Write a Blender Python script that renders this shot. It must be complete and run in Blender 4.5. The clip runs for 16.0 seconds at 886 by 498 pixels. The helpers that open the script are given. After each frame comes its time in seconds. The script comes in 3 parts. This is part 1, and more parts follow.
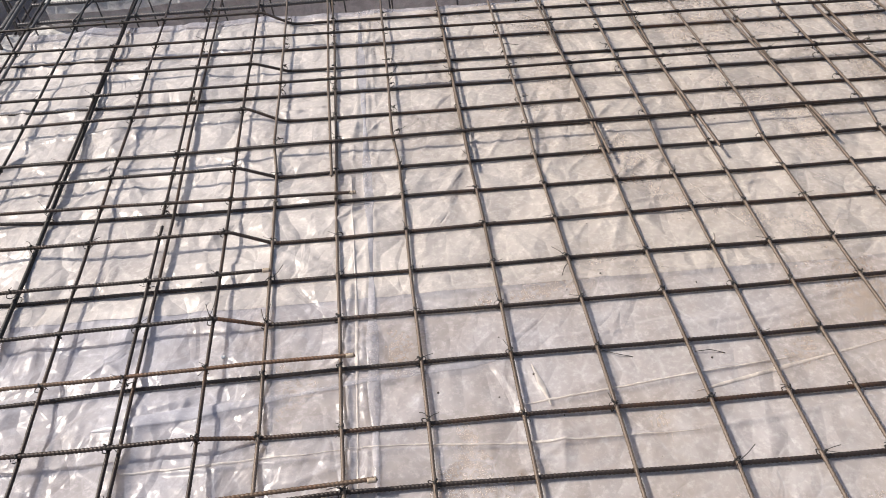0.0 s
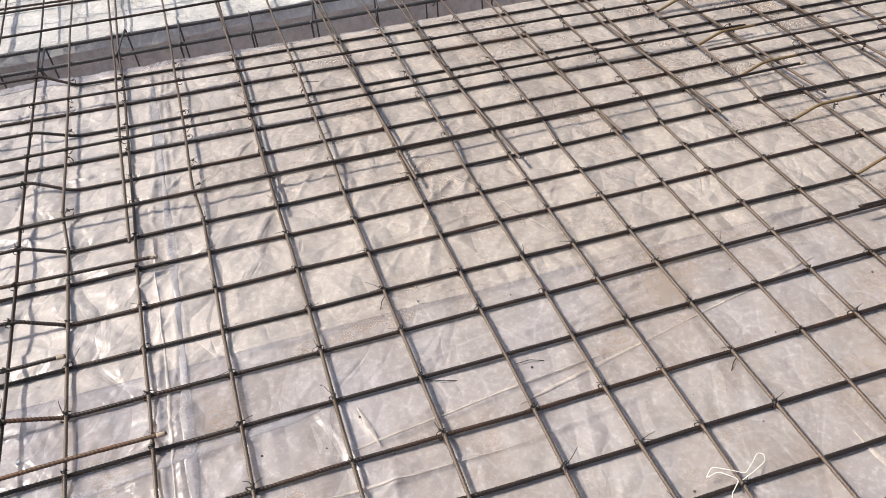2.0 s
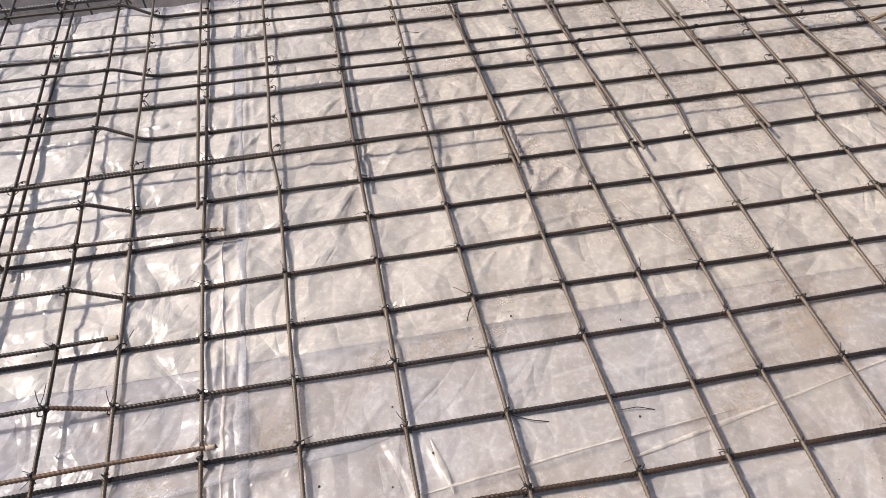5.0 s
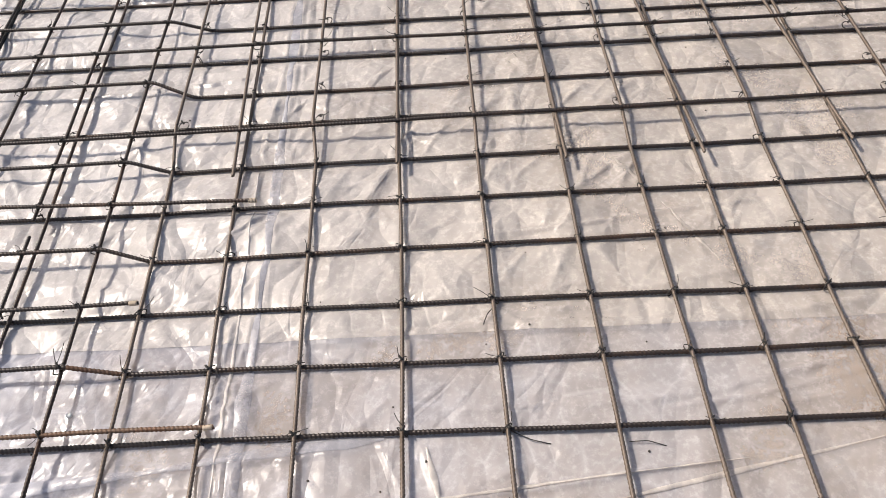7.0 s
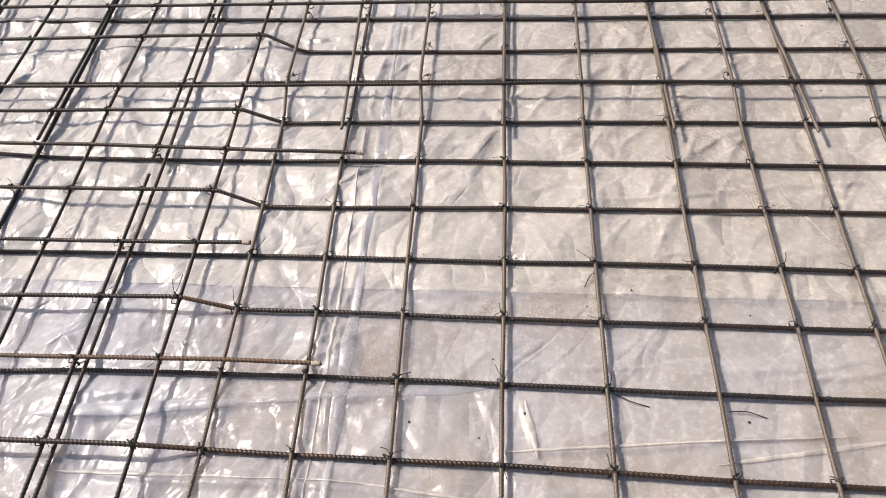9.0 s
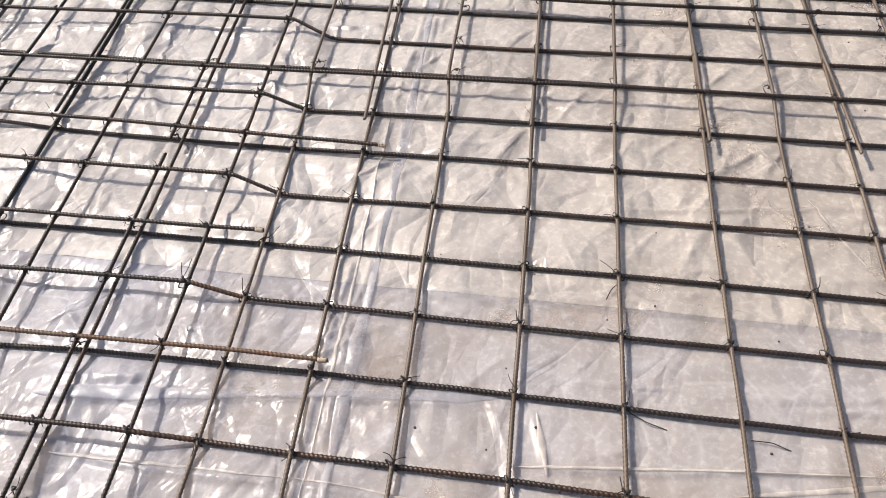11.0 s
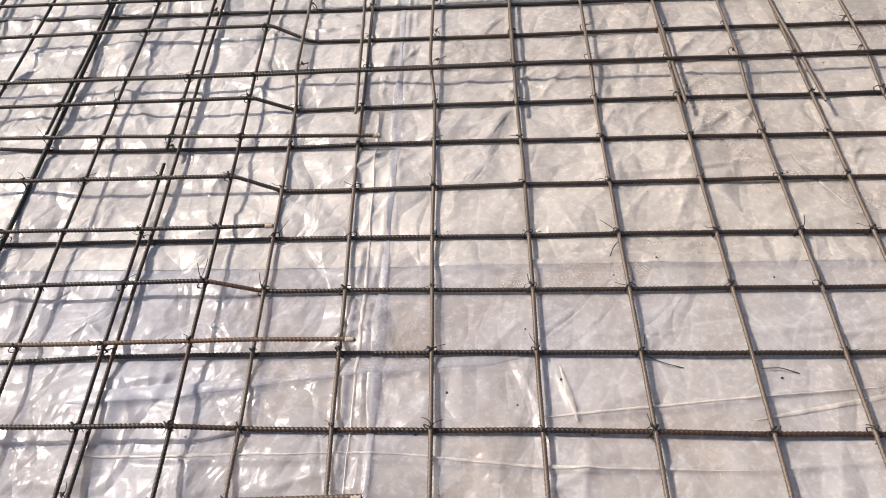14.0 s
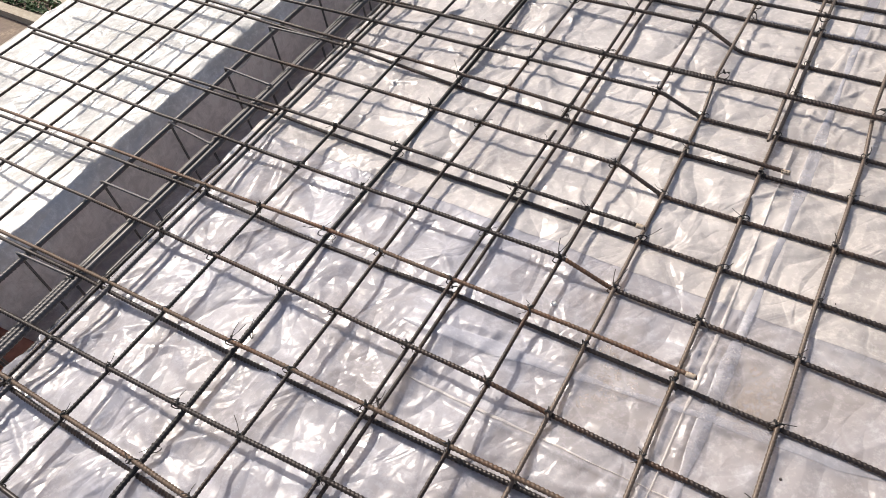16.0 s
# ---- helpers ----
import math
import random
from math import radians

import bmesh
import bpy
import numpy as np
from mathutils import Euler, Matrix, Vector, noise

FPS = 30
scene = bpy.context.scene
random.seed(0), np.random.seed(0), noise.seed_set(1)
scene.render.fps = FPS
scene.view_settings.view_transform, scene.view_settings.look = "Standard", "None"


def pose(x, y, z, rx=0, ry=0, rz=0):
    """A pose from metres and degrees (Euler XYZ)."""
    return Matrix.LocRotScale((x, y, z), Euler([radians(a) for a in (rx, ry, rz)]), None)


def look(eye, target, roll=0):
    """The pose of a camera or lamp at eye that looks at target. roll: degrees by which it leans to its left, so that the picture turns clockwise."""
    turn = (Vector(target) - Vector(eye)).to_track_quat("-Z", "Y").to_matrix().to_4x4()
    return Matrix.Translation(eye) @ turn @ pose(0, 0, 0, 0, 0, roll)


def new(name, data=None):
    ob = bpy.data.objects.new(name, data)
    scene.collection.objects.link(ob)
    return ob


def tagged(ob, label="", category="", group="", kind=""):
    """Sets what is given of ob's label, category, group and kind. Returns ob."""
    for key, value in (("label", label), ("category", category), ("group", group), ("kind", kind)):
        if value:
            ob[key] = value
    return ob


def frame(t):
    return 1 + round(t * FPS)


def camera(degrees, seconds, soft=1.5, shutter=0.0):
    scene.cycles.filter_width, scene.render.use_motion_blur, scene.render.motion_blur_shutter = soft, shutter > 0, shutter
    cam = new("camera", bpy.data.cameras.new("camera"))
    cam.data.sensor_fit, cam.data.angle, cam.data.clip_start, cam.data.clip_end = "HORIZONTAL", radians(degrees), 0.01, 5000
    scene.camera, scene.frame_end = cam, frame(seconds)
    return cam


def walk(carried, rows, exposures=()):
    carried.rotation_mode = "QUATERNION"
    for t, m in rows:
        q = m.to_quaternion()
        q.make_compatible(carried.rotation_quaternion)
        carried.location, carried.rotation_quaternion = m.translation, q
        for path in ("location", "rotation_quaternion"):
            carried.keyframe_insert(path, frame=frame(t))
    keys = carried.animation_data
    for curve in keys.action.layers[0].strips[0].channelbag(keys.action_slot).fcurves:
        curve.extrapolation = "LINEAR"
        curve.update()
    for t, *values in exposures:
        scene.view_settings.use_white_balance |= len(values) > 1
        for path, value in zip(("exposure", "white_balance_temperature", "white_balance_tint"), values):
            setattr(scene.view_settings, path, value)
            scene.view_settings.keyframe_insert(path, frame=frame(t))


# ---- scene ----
cam = camera(62.1, 16.0, soft=0.55)
PATH = [
    (0, (-0.131, -1.258, 1.485), (-0.137, 0.175, 0.09), -4.6),
    (0.5, (-0.121, -1.267, 1.499), (-0.14, 0.255, 0.201), -4.6),
    (1, (-0.077, -1.262, 1.487), (-0.079, 0.243, 0.171), -6.1),
    (1.5, (-0.015, -1.256, 1.482), (0.138, 0.222, 0.143), -5.7),
    (2, (0.029, -1.237, 1.473), (0.38, 0.186, 0.112), -3.7),
    (2.5, (0.072, -1.225, 1.475), (0.463, 0.204, 0.131), -3.8),
    (3, (0.099, -1.231, 1.475), (0.518, 0.19, 0.131), -4.2),
    (3.5, (0.092, -1.22, 1.46), (0.496, 0.184, 0.095), -5.2),
    (4, (0.051, -1.161, 1.444), (0.332, 0.212, 0.016), -5.0),
    (4.5, (0.039, -0.999, 1.413), (0.239, 0.372, -0.029), -4.5),
    (4.7, (0.038, -0.961, 1.401), (0.203, 0.401, -0.054), -4.5),
    (6.8, (0.221, -0.779, 1.403), (0.112, 0.467, -0.157), -6.3),
    (7, (0.202, -0.792, 1.408), (0.069, 0.457, -0.148), -7.3),
    (7.5, (0.159, -0.817, 1.401), (-0.061, 0.419, -0.155), -10.1),
    (8, (0.146, -0.831, 1.405), (-0.143, 0.401, -0.144), -9.9),
    (8.5, (0.115, -0.858, 1.398), (-0.208, 0.352, -0.161), -9.7),
    (8.7, (0.097, -0.858, 1.413), (-0.193, 0.339, -0.163), -9.3),
    (10.8, (0.078, -0.823, 1.365), (-0.221, 0.375, -0.209), -6.1),
    (11, (0.074, -0.818, 1.367), (-0.245, 0.37, -0.21), -6.5),
    (11.5, (0.046, -0.842, 1.371), (-0.284, 0.343, -0.206), -7.7),
    (12, (0.031, -0.897, 1.374), (-0.27, 0.295, -0.203), -10.5),
    (12.5, (0.012, -0.94, 1.369), (-0.205, 0.254, -0.221), -10.9),
    (13, (0.019, -0.947, 1.376), (-0.075, 0.25, -0.223), -7.6),
    (13.5, (-0.002, -0.944, 1.381), (-0.158, 0.266, -0.204), -7.1),
    (14, (-0.018, -0.937, 1.381), (-0.235, 0.289, -0.184), -8.3),
    (14.5, (-0.035, -0.936, 1.38), (-0.262, 0.294, -0.18), -7.8),
    (15, (-0.061, -0.957, 1.374), (-0.377, 0.253, -0.186), -8.4),
    (15.5, (-0.129, -1.005, 1.377), (-0.691, 0.151, -0.156), -8.8),
    (16, (-0.215, -0.939, 1.356), (-1.121, 0.037, -0.137), -12.2),
]
walk(cam, [(t, look(eye, target, roll)) for t, eye, target, roll in PATH])

# ---- light ----
SUN_AZ, SUN_EL = 161.0, 48.0          # degrees: azimuth of the sun from +x towards +y, and its height
world = bpy.data.worlds.new("world")
scene.world = world
world.use_nodes = True
wn = world.node_tree
sky = wn.nodes.new("ShaderNodeTexSky")
sky.sky_type, sky.sun_disc = "NISHITA", False
sky.sun_elevation, sky.sun_rotation = radians(SUN_EL), radians(90 - SUN_AZ)
sky.air_density, sky.dust_density = 1.0, 4.0
wn.links.new(sky.outputs["Color"], wn.nodes["Background"].inputs["Color"])
wn.nodes["Background"].inputs["Strength"].default_value = 0.125
sun_data = bpy.data.lights.new("sun", "SUN")
sun_data.energy, sun_data.angle, sun_data.color = 4.35, radians(0.55), (1.0, 0.91, 0.79)
sun = new("sun", sun_data)
sx, sy, sz = (math.cos(radians(SUN_AZ)) * math.cos(radians(SUN_EL)), math.sin(radians(SUN_AZ)) * math.cos(radians(SUN_EL)), math.sin(radians(SUN_EL)))
sun.matrix_world = look((8 * sx, 8 * sy, 8 * sz), (0, 0, 0))


# ---- materials ----
class Nodes:
    """Short hand for one node material."""

    def __init__(self, name):
        self.mat = bpy.data.materials.new(name)
        self.mat.use_nodes = True
        self.tree = self.mat.node_tree
        self.bsdf = self.tree.nodes["Principled BSDF"]
        self.coord = self.tree.nodes.new("ShaderNodeTexCoord").outputs["Object"]

    def link(self, a, b):
        self.tree.links.new(a, b)

    def mapping(self, scale=(1, 1, 1), rot=(0, 0, 0), loc=(0, 0, 0), source=None):
        n = self.tree.nodes.new("ShaderNodeMapping")
        n.inputs["Scale"].default_value = scale
        n.inputs["Rotation"].default_value = [radians(a) for a in rot]
        n.inputs["Location"].default_value = loc
        self.link(source or self.coord, n.inputs["Vector"])
        return n.outputs["Vector"]

    def noise(self, scale, detail=4, rough=0.55, vector=None, distort=0.0, kind="FBM"):
        n = self.tree.nodes.new("ShaderNodeTexNoise")
        n.noise_type = kind
        n.inputs["Scale"].default_value, n.inputs["Detail"].default_value = scale, detail
        n.inputs["Roughness"].default_value, n.inputs["Distortion"].default_value = rough, distort
        self.link(vector or self.coord, n.inputs["Vector"])
        return n.outputs["Fac"]

    def ramp(self, fac, *stops):
        n = self.tree.nodes.new("ShaderNodeValToRGB")
        e = n.color_ramp.elements
        while len(e) < len(stops):
            e.new(0.5)
        for el, (p, c) in zip(e, stops):
            el.position, el.color = p, (*c, 1) if isinstance(c, tuple) else (c, c, c, 1)
        self.link(fac, n.inputs["Fac"])
        return n.outputs["Color"]

    def mix(self, fac, a, b, mode="MIX"):
        n = self.tree.nodes.new("ShaderNodeMix")
        n.data_type, n.blend_type = "RGBA", mode
        for value, socket in ((fac, n.inputs[0]), (a, n.inputs[6]), (b, n.inputs[7])):
            if isinstance(value, bpy.types.NodeSocket):
                self.link(value, socket)
            elif isinstance(value, tuple):
                socket.default_value = (*value, 1)
            else:
                socket.default_value = value
        return n.outputs[2]

    def maths(self, op, a, b=0.0):
        n = self.tree.nodes.new("ShaderNodeMath")
        n.operation = op
        for value, socket in ((a, n.inputs[0]), (b, n.inputs[1])):
            if isinstance(value, bpy.types.NodeSocket):
                self.link(value, socket)
            else:
                socket.default_value = value
        return n.outputs[0]

    def bump(self, height, strength=0.3, distance=0.002, normal=None):
        n = self.tree.nodes.new("ShaderNodeBump")
        n.inputs["Strength"].default_value, n.inputs["Distance"].default_value = strength, distance
        self.link(height, n.inputs["Height"])
        if normal:
            self.link(normal, n.inputs["Normal"])
        return n.outputs["Normal"]

    def set(self, **values):
        for key, value in values.items():
            socket = self.bsdf.inputs[key.replace("_", " ")]
            if isinstance(value, bpy.types.NodeSocket):
                self.link(value, socket)
            else:
                socket.default_value = (*value, 1) if isinstance(value, tuple) else value
        return self.mat


def steel(name, base, rust, amount, metal=0.55, rough=0.5):
    n = Nodes(name)
    info = n.tree.nodes.new("ShaderNodeObjectInfo").outputs["Random"]
    big = n.noise(7, 3)
    fine = n.noise(180, 4, 0.7)
    tone = n.mix(n.ramp(fine, (0.3, 0.0), (0.75, 1.0)), tuple(v * 0.62 for v in base), tuple(v * 1.25 for v in base))
    spots = n.maths("ADD", n.maths("MULTIPLY", big, 0.6), n.maths("MULTIPLY", fine, 0.4))
    spots = n.maths("ADD", spots, n.maths("MULTIPLY", n.maths("SUBTRACT", info, 0.5), 0.16))
    colour = n.mix(n.ramp(spots, (0.62 - amount, 0.0), (0.78 - amount, 1.0)), tone, rust)
    # Rib ridges take a lighter colour that paints in the sun's highlight.
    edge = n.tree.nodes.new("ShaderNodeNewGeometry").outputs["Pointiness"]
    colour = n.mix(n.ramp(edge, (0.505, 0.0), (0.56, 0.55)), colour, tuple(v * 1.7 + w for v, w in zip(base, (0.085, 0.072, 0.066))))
    return n.set(Base_Color=colour, Metallic=metal, Roughness=n.ramp(fine, (0.2, rough - 0.12), (0.8, rough + 0.18)),
                 Normal=n.bump(fine, 0.35, 0.0006))


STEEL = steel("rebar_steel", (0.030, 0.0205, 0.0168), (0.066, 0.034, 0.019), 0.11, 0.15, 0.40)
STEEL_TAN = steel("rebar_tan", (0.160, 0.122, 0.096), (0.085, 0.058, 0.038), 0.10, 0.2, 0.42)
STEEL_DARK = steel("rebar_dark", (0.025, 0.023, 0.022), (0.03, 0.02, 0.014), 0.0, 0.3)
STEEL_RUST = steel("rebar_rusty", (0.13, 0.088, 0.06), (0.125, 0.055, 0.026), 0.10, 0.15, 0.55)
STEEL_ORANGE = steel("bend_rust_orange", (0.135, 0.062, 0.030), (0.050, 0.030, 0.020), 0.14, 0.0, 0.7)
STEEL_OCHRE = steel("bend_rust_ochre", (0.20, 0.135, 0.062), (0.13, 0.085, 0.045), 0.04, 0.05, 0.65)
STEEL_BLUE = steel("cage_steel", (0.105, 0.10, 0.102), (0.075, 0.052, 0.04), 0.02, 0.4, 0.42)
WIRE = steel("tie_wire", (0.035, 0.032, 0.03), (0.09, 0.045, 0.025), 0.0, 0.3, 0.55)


def film(name, milky, tint, crinkle, calm, doubled=(0.57, 0.58, 0.68), sheen_alpha=0.13):
    """Polythene film: facets and creases of crumpling, whitened along the creases; calm: how much flatter it lies past
    x = 0.3; doubled: colour mixed in towards the left to paint the sheen of sky and sun.
    """
    n = Nodes(name)
    split = n.tree.nodes.new("ShaderNodeSeparateXYZ")
    n.link(n.coord, split.inputs[0])
    reach = n.tree.nodes.new("ShaderNodeMapRange")
    reach.inputs[1].default_value, reach.inputs[2].default_value, reach.inputs[3].default_value, reach.inputs[4].default_value = -0.9, 0.35, 1.0, calm
    n.link(split.outputs[0], reach.inputs[0])
    warp = n.tree.nodes.new("ShaderNodeTexNoise")
    warp.inputs["Scale"].default_value, warp.inputs["Detail"].default_value = 4, 1
    n.link(n.coord, warp.inputs["Vector"])
    bent = n.mix(0.12, n.coord, warp.outputs["Color"])

    def facets(scale, stretch, turn):
        v = n.tree.nodes.new("ShaderNodeTexVoronoi")
        v.feature = "DISTANCE_TO_EDGE"
        v.inputs["Scale"].default_value = scale
        n.link(n.mapping((1, stretch, 1), (0, 0, turn), source=bent), v.inputs["Vector"])
        return v.outputs["Distance"]

    broad = n.noise(2.6, 4, 0.6)
    large, middle, small = facets(5.2, 0.6, 28), facets(12, 0.7, -35), facets(34, 0.8, 15)
    soft = n.noise(6.5, 2, 0.5, None, 0.4)
    dust = n.noise(60, 6, 0.7)
    crease = n.maths("ADD", n.ramp(middle, (0.0, 0.13), (0.05, 0.0)), n.ramp(small, (0.0, 0.05), (0.10, 0.0)))
    crease = n.maths("MULTIPLY", crease, n.ramp(soft, (0.42, 0.15), (0.62, 1.0)))
    alpha = n.maths("ADD", n.ramp(broad, (0.34, milky - 0.18), (0.66, milky + 0.15)), n.maths("ADD", crease, n.ramp(dust, (0.50, 0.0), (0.72, 0.20))))
    # Sky and sun sheen painted in towards the left, as colour and alpha.
    layers = n.maths("DIVIDE", n.maths("SUBTRACT", reach.outputs[0], calm), max(1.0 - calm, 0.01))
    alpha = n.maths("ADD", alpha, n.maths("MULTIPLY", layers, sheen_alpha))
    colour = n.mix(n.ramp(dust, (0.4, 0.0), (0.75, 1.0)), tint, tuple(min(1.0, v * 1.12) for v in tint))
    colour = n.mix(n.maths("MULTIPLY", layers, 0.65), colour, doubled)
    height = n.maths("ADD", n.maths("MULTIPLY", large, 0.045), n.maths("ADD", n.maths("MULTIPLY", middle, 0.018), n.maths("MULTIPLY", small, 0.0022)))
    height = n.maths("ADD", height, n.maths("MULTIPLY", soft, 0.022))
    pleat = n.noise(8, 3, 0.55, n.mapping((1.0, 0.38, 1), source=n.mapping((1, 1, 1), (0, 0, -32))), 0.3)
    height = n.maths("ADD", height, n.maths("MULTIPLY", pleat, 0.006))
    fan = n.noise(13, 3, 0.55, n.mapping((1.0, 0.3, 1), source=n.mapping((1, 1, 1), (0, 0, 38), source=bent)), 0.6)
    fan = n.maths("MULTIPLY", n.maths("ABSOLUTE", n.maths("SUBTRACT", fan, 0.5)), n.ramp(soft, (0.35, 0.3), (0.6, 1.0)))
    height = n.maths("ADD", height, n.maths("MULTIPLY", fan, 0.018))
    bumped = n.bump(n.maths("MULTIPLY", height, reach.outputs[0]), crinkle, 1.0)
    return n.set(Base_Color=colour, Alpha=alpha, Roughness=n.ramp(broad, (0.3, 0.22), (0.7, 0.36)), IOR=1.5, Sheen_Weight=0.25, Sheen_Roughness=0.45, Coat_Weight=0.12, Coat_Roughness=0.32, Coat_IOR=1.5,
                 Specular_IOR_Level=0.5, Normal=bumped)


FILM = film("clear_film", 0.46, (0.53, 0.505, 0.52), 1.0, 0.62, (0.54, 0.55, 0.65))
FILM_UPPER = film("second_film", 0.50, (0.612, 0.553, 0.502), 1.0, 0.88, (0.70, 0.67, 0.675), 0.16)
FILM_FOLD = film("folded_film", 0.42, (0.40, 0.39, 0.41), 0.4, 0.8)
# Same film again, its colour whitened to paint sun glare on outer decks.
FILM_WHITE = film("whitened_film", 0.70, (0.74, 0.735, 0.73), 0.9, 1.0)


def deck_material(name, light, brown, stain):
    n = Nodes(name)
    patch = n.noise(1.6, 5, 0.6, None, 0.6)
    blot = n.noise(6.5, 6, 0.68, None, 1.0)
    grain = n.noise(30, 6, 0.7, n.mapping((1, 6, 1)))
    grit = n.noise(160, 3, 0.6)
    colour = n.mix(n.ramp(patch, (0.36, 0.0), (0.62, 1.0)), light, brown)
    colour = n.mix(n.ramp(blot, (0.54, 0.0), (0.68, 0.8)), colour, stain)
    mottle = n.noise(19, 6, 0.72, n.mapping(loc=(5, 2, 0)), 0.6)
    colour = n.mix(n.ramp(mottle, (0.40, 0.55), (0.56, 0.0)), colour, tuple(v * 0.62 for v in brown))
    colour = n.mix(n.ramp(mottle, (0.58, 0.0), (0.72, 0.6)), colour, tuple(min(0.75, v * 1.3) for v in light))
    bloom = n.maths("MULTIPLY", n.ramp(n.noise(2.9, 3, 0.6, n.mapping(loc=(3, 1, 0))), (0.52, 0.0), (0.64, 1.0)), n.ramp(n.noise(26, 6, 0.75), (0.44, 0.0), (0.62, 0.8)))
    colour = n.mix(bloom, colour, tuple(min(0.8, v * 1.15) for v in stain))
    colour = n.mix(n.ramp(grain, (0.35, 0.25), (0.7, 0.0)), colour, tuple(v * 0.55 for v in brown))
    colour = n.mix(n.ramp(grit, (0.62, 0.0), (0.74, 0.35)), colour, tuple(v * 0.4 for v in brown))
    return n.set(Base_Color=colour, Roughness=0.78, Normal=n.bump(grain, 0.3, 0.001))


DECK = deck_material("deck_ply", (0.43, 0.365, 0.308), (0.375, 0.272, 0.168), (0.64, 0.61, 0.58))
DECK_PALE = deck_material("deck_pale", (0.60, 0.59, 0.57), (0.50, 0.48, 0.45), (0.68, 0.67, 0.66))
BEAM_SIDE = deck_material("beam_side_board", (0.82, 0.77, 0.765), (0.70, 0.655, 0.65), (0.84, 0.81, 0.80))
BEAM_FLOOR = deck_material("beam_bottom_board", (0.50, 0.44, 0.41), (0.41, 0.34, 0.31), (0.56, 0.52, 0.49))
SOIL = deck_material("soil", (0.23, 0.16, 0.11), (0.17, 0.12, 0.09), (0.30, 0.23, 0.16))
PATH_CONCRETE = deck_material("path_concrete", (0.47, 0.42, 0.33), (0.40, 0.34, 0.26), (0.52, 0.47, 0.40))


def plain(name, colour, rough=0.6, spread=0.25, scale=40):
    n = Nodes(name)
    f = n.noise(scale, 4)
    c = n.mix(n.ramp(f, (0.3, 0.0), (0.7, 1.0)), tuple(v * (1 - spread) for v in colour), tuple(min(1, v * (1 + spread)) for v in colour))
    return n.set(Base_Color=c, Roughness=rough, Normal=n.bump(f, 0.2, 0.001))


STRING = plain("string_white", (0.80, 0.80, 0.74), 0.7, 0.08)
PALE_TIP = plain("mortar_splash", (0.42, 0.34, 0.26), 0.85, 0.25, 120)
PEBBLE = plain("pebble_white", (0.80, 0.79, 0.76), 0.6, 0.08)
GRIT = plain("grit_dark", (0.06, 0.05, 0.045), 0.9)
LEAF = plain("leaf_green", (0.075, 0.12, 0.045), 0.6, 0.4, 9)
BRICK = plain("brick_red", (0.24, 0.095, 0.06), 0.85, 0.25, 30)


# ---- builders ----
def mesh_object(name, verts, faces, material, parent=None, smooth=True, label=""):
    me = bpy.data.meshes.new(name)
    me.from_pydata([tuple(v) for v in verts], [], [tuple(f) for f in faces])
    me.materials.append(material)
    if smooth:
        me.polygons.foreach_set("use_smooth", [True] * len(me.polygons))
    me.update()
    ob = new(name, me)
    if parent:
        ob.parent = parent
    if label:
        ob["label"] = label
    return ob


def resample(points, step, soft):
    """Even points along a line of corners, with the corners rounded over a length of about soft."""
    p = np.array(points, float)
    d = np.r_[0, np.cumsum(np.linalg.norm(np.diff(p, axis=0), axis=1))]
    n = max(3, int(round(d[-1] / step)) + 1)
    s = np.linspace(0, d[-1], n)
    q = np.stack([np.interp(s, d, p[:, k]) for k in range(3)], 1)
    w = int(soft / step / 2)
    if w >= 1 and len(points) > 2:
        ends = np.concatenate([q[:1] - (q[1] - q[0]) * np.arange(w, 0, -1)[:, None], q, q[-1:] + (q[-1] - q[-2]) * np.arange(1, w + 1)[:, None]])
        kernel = np.hanning(2 * w + 3)[1:-1]
        kernel /= kernel.sum()
        q = np.stack([np.convolve(ends[:, k], kernel, "valid") for k in range(3)], 1)
    return q


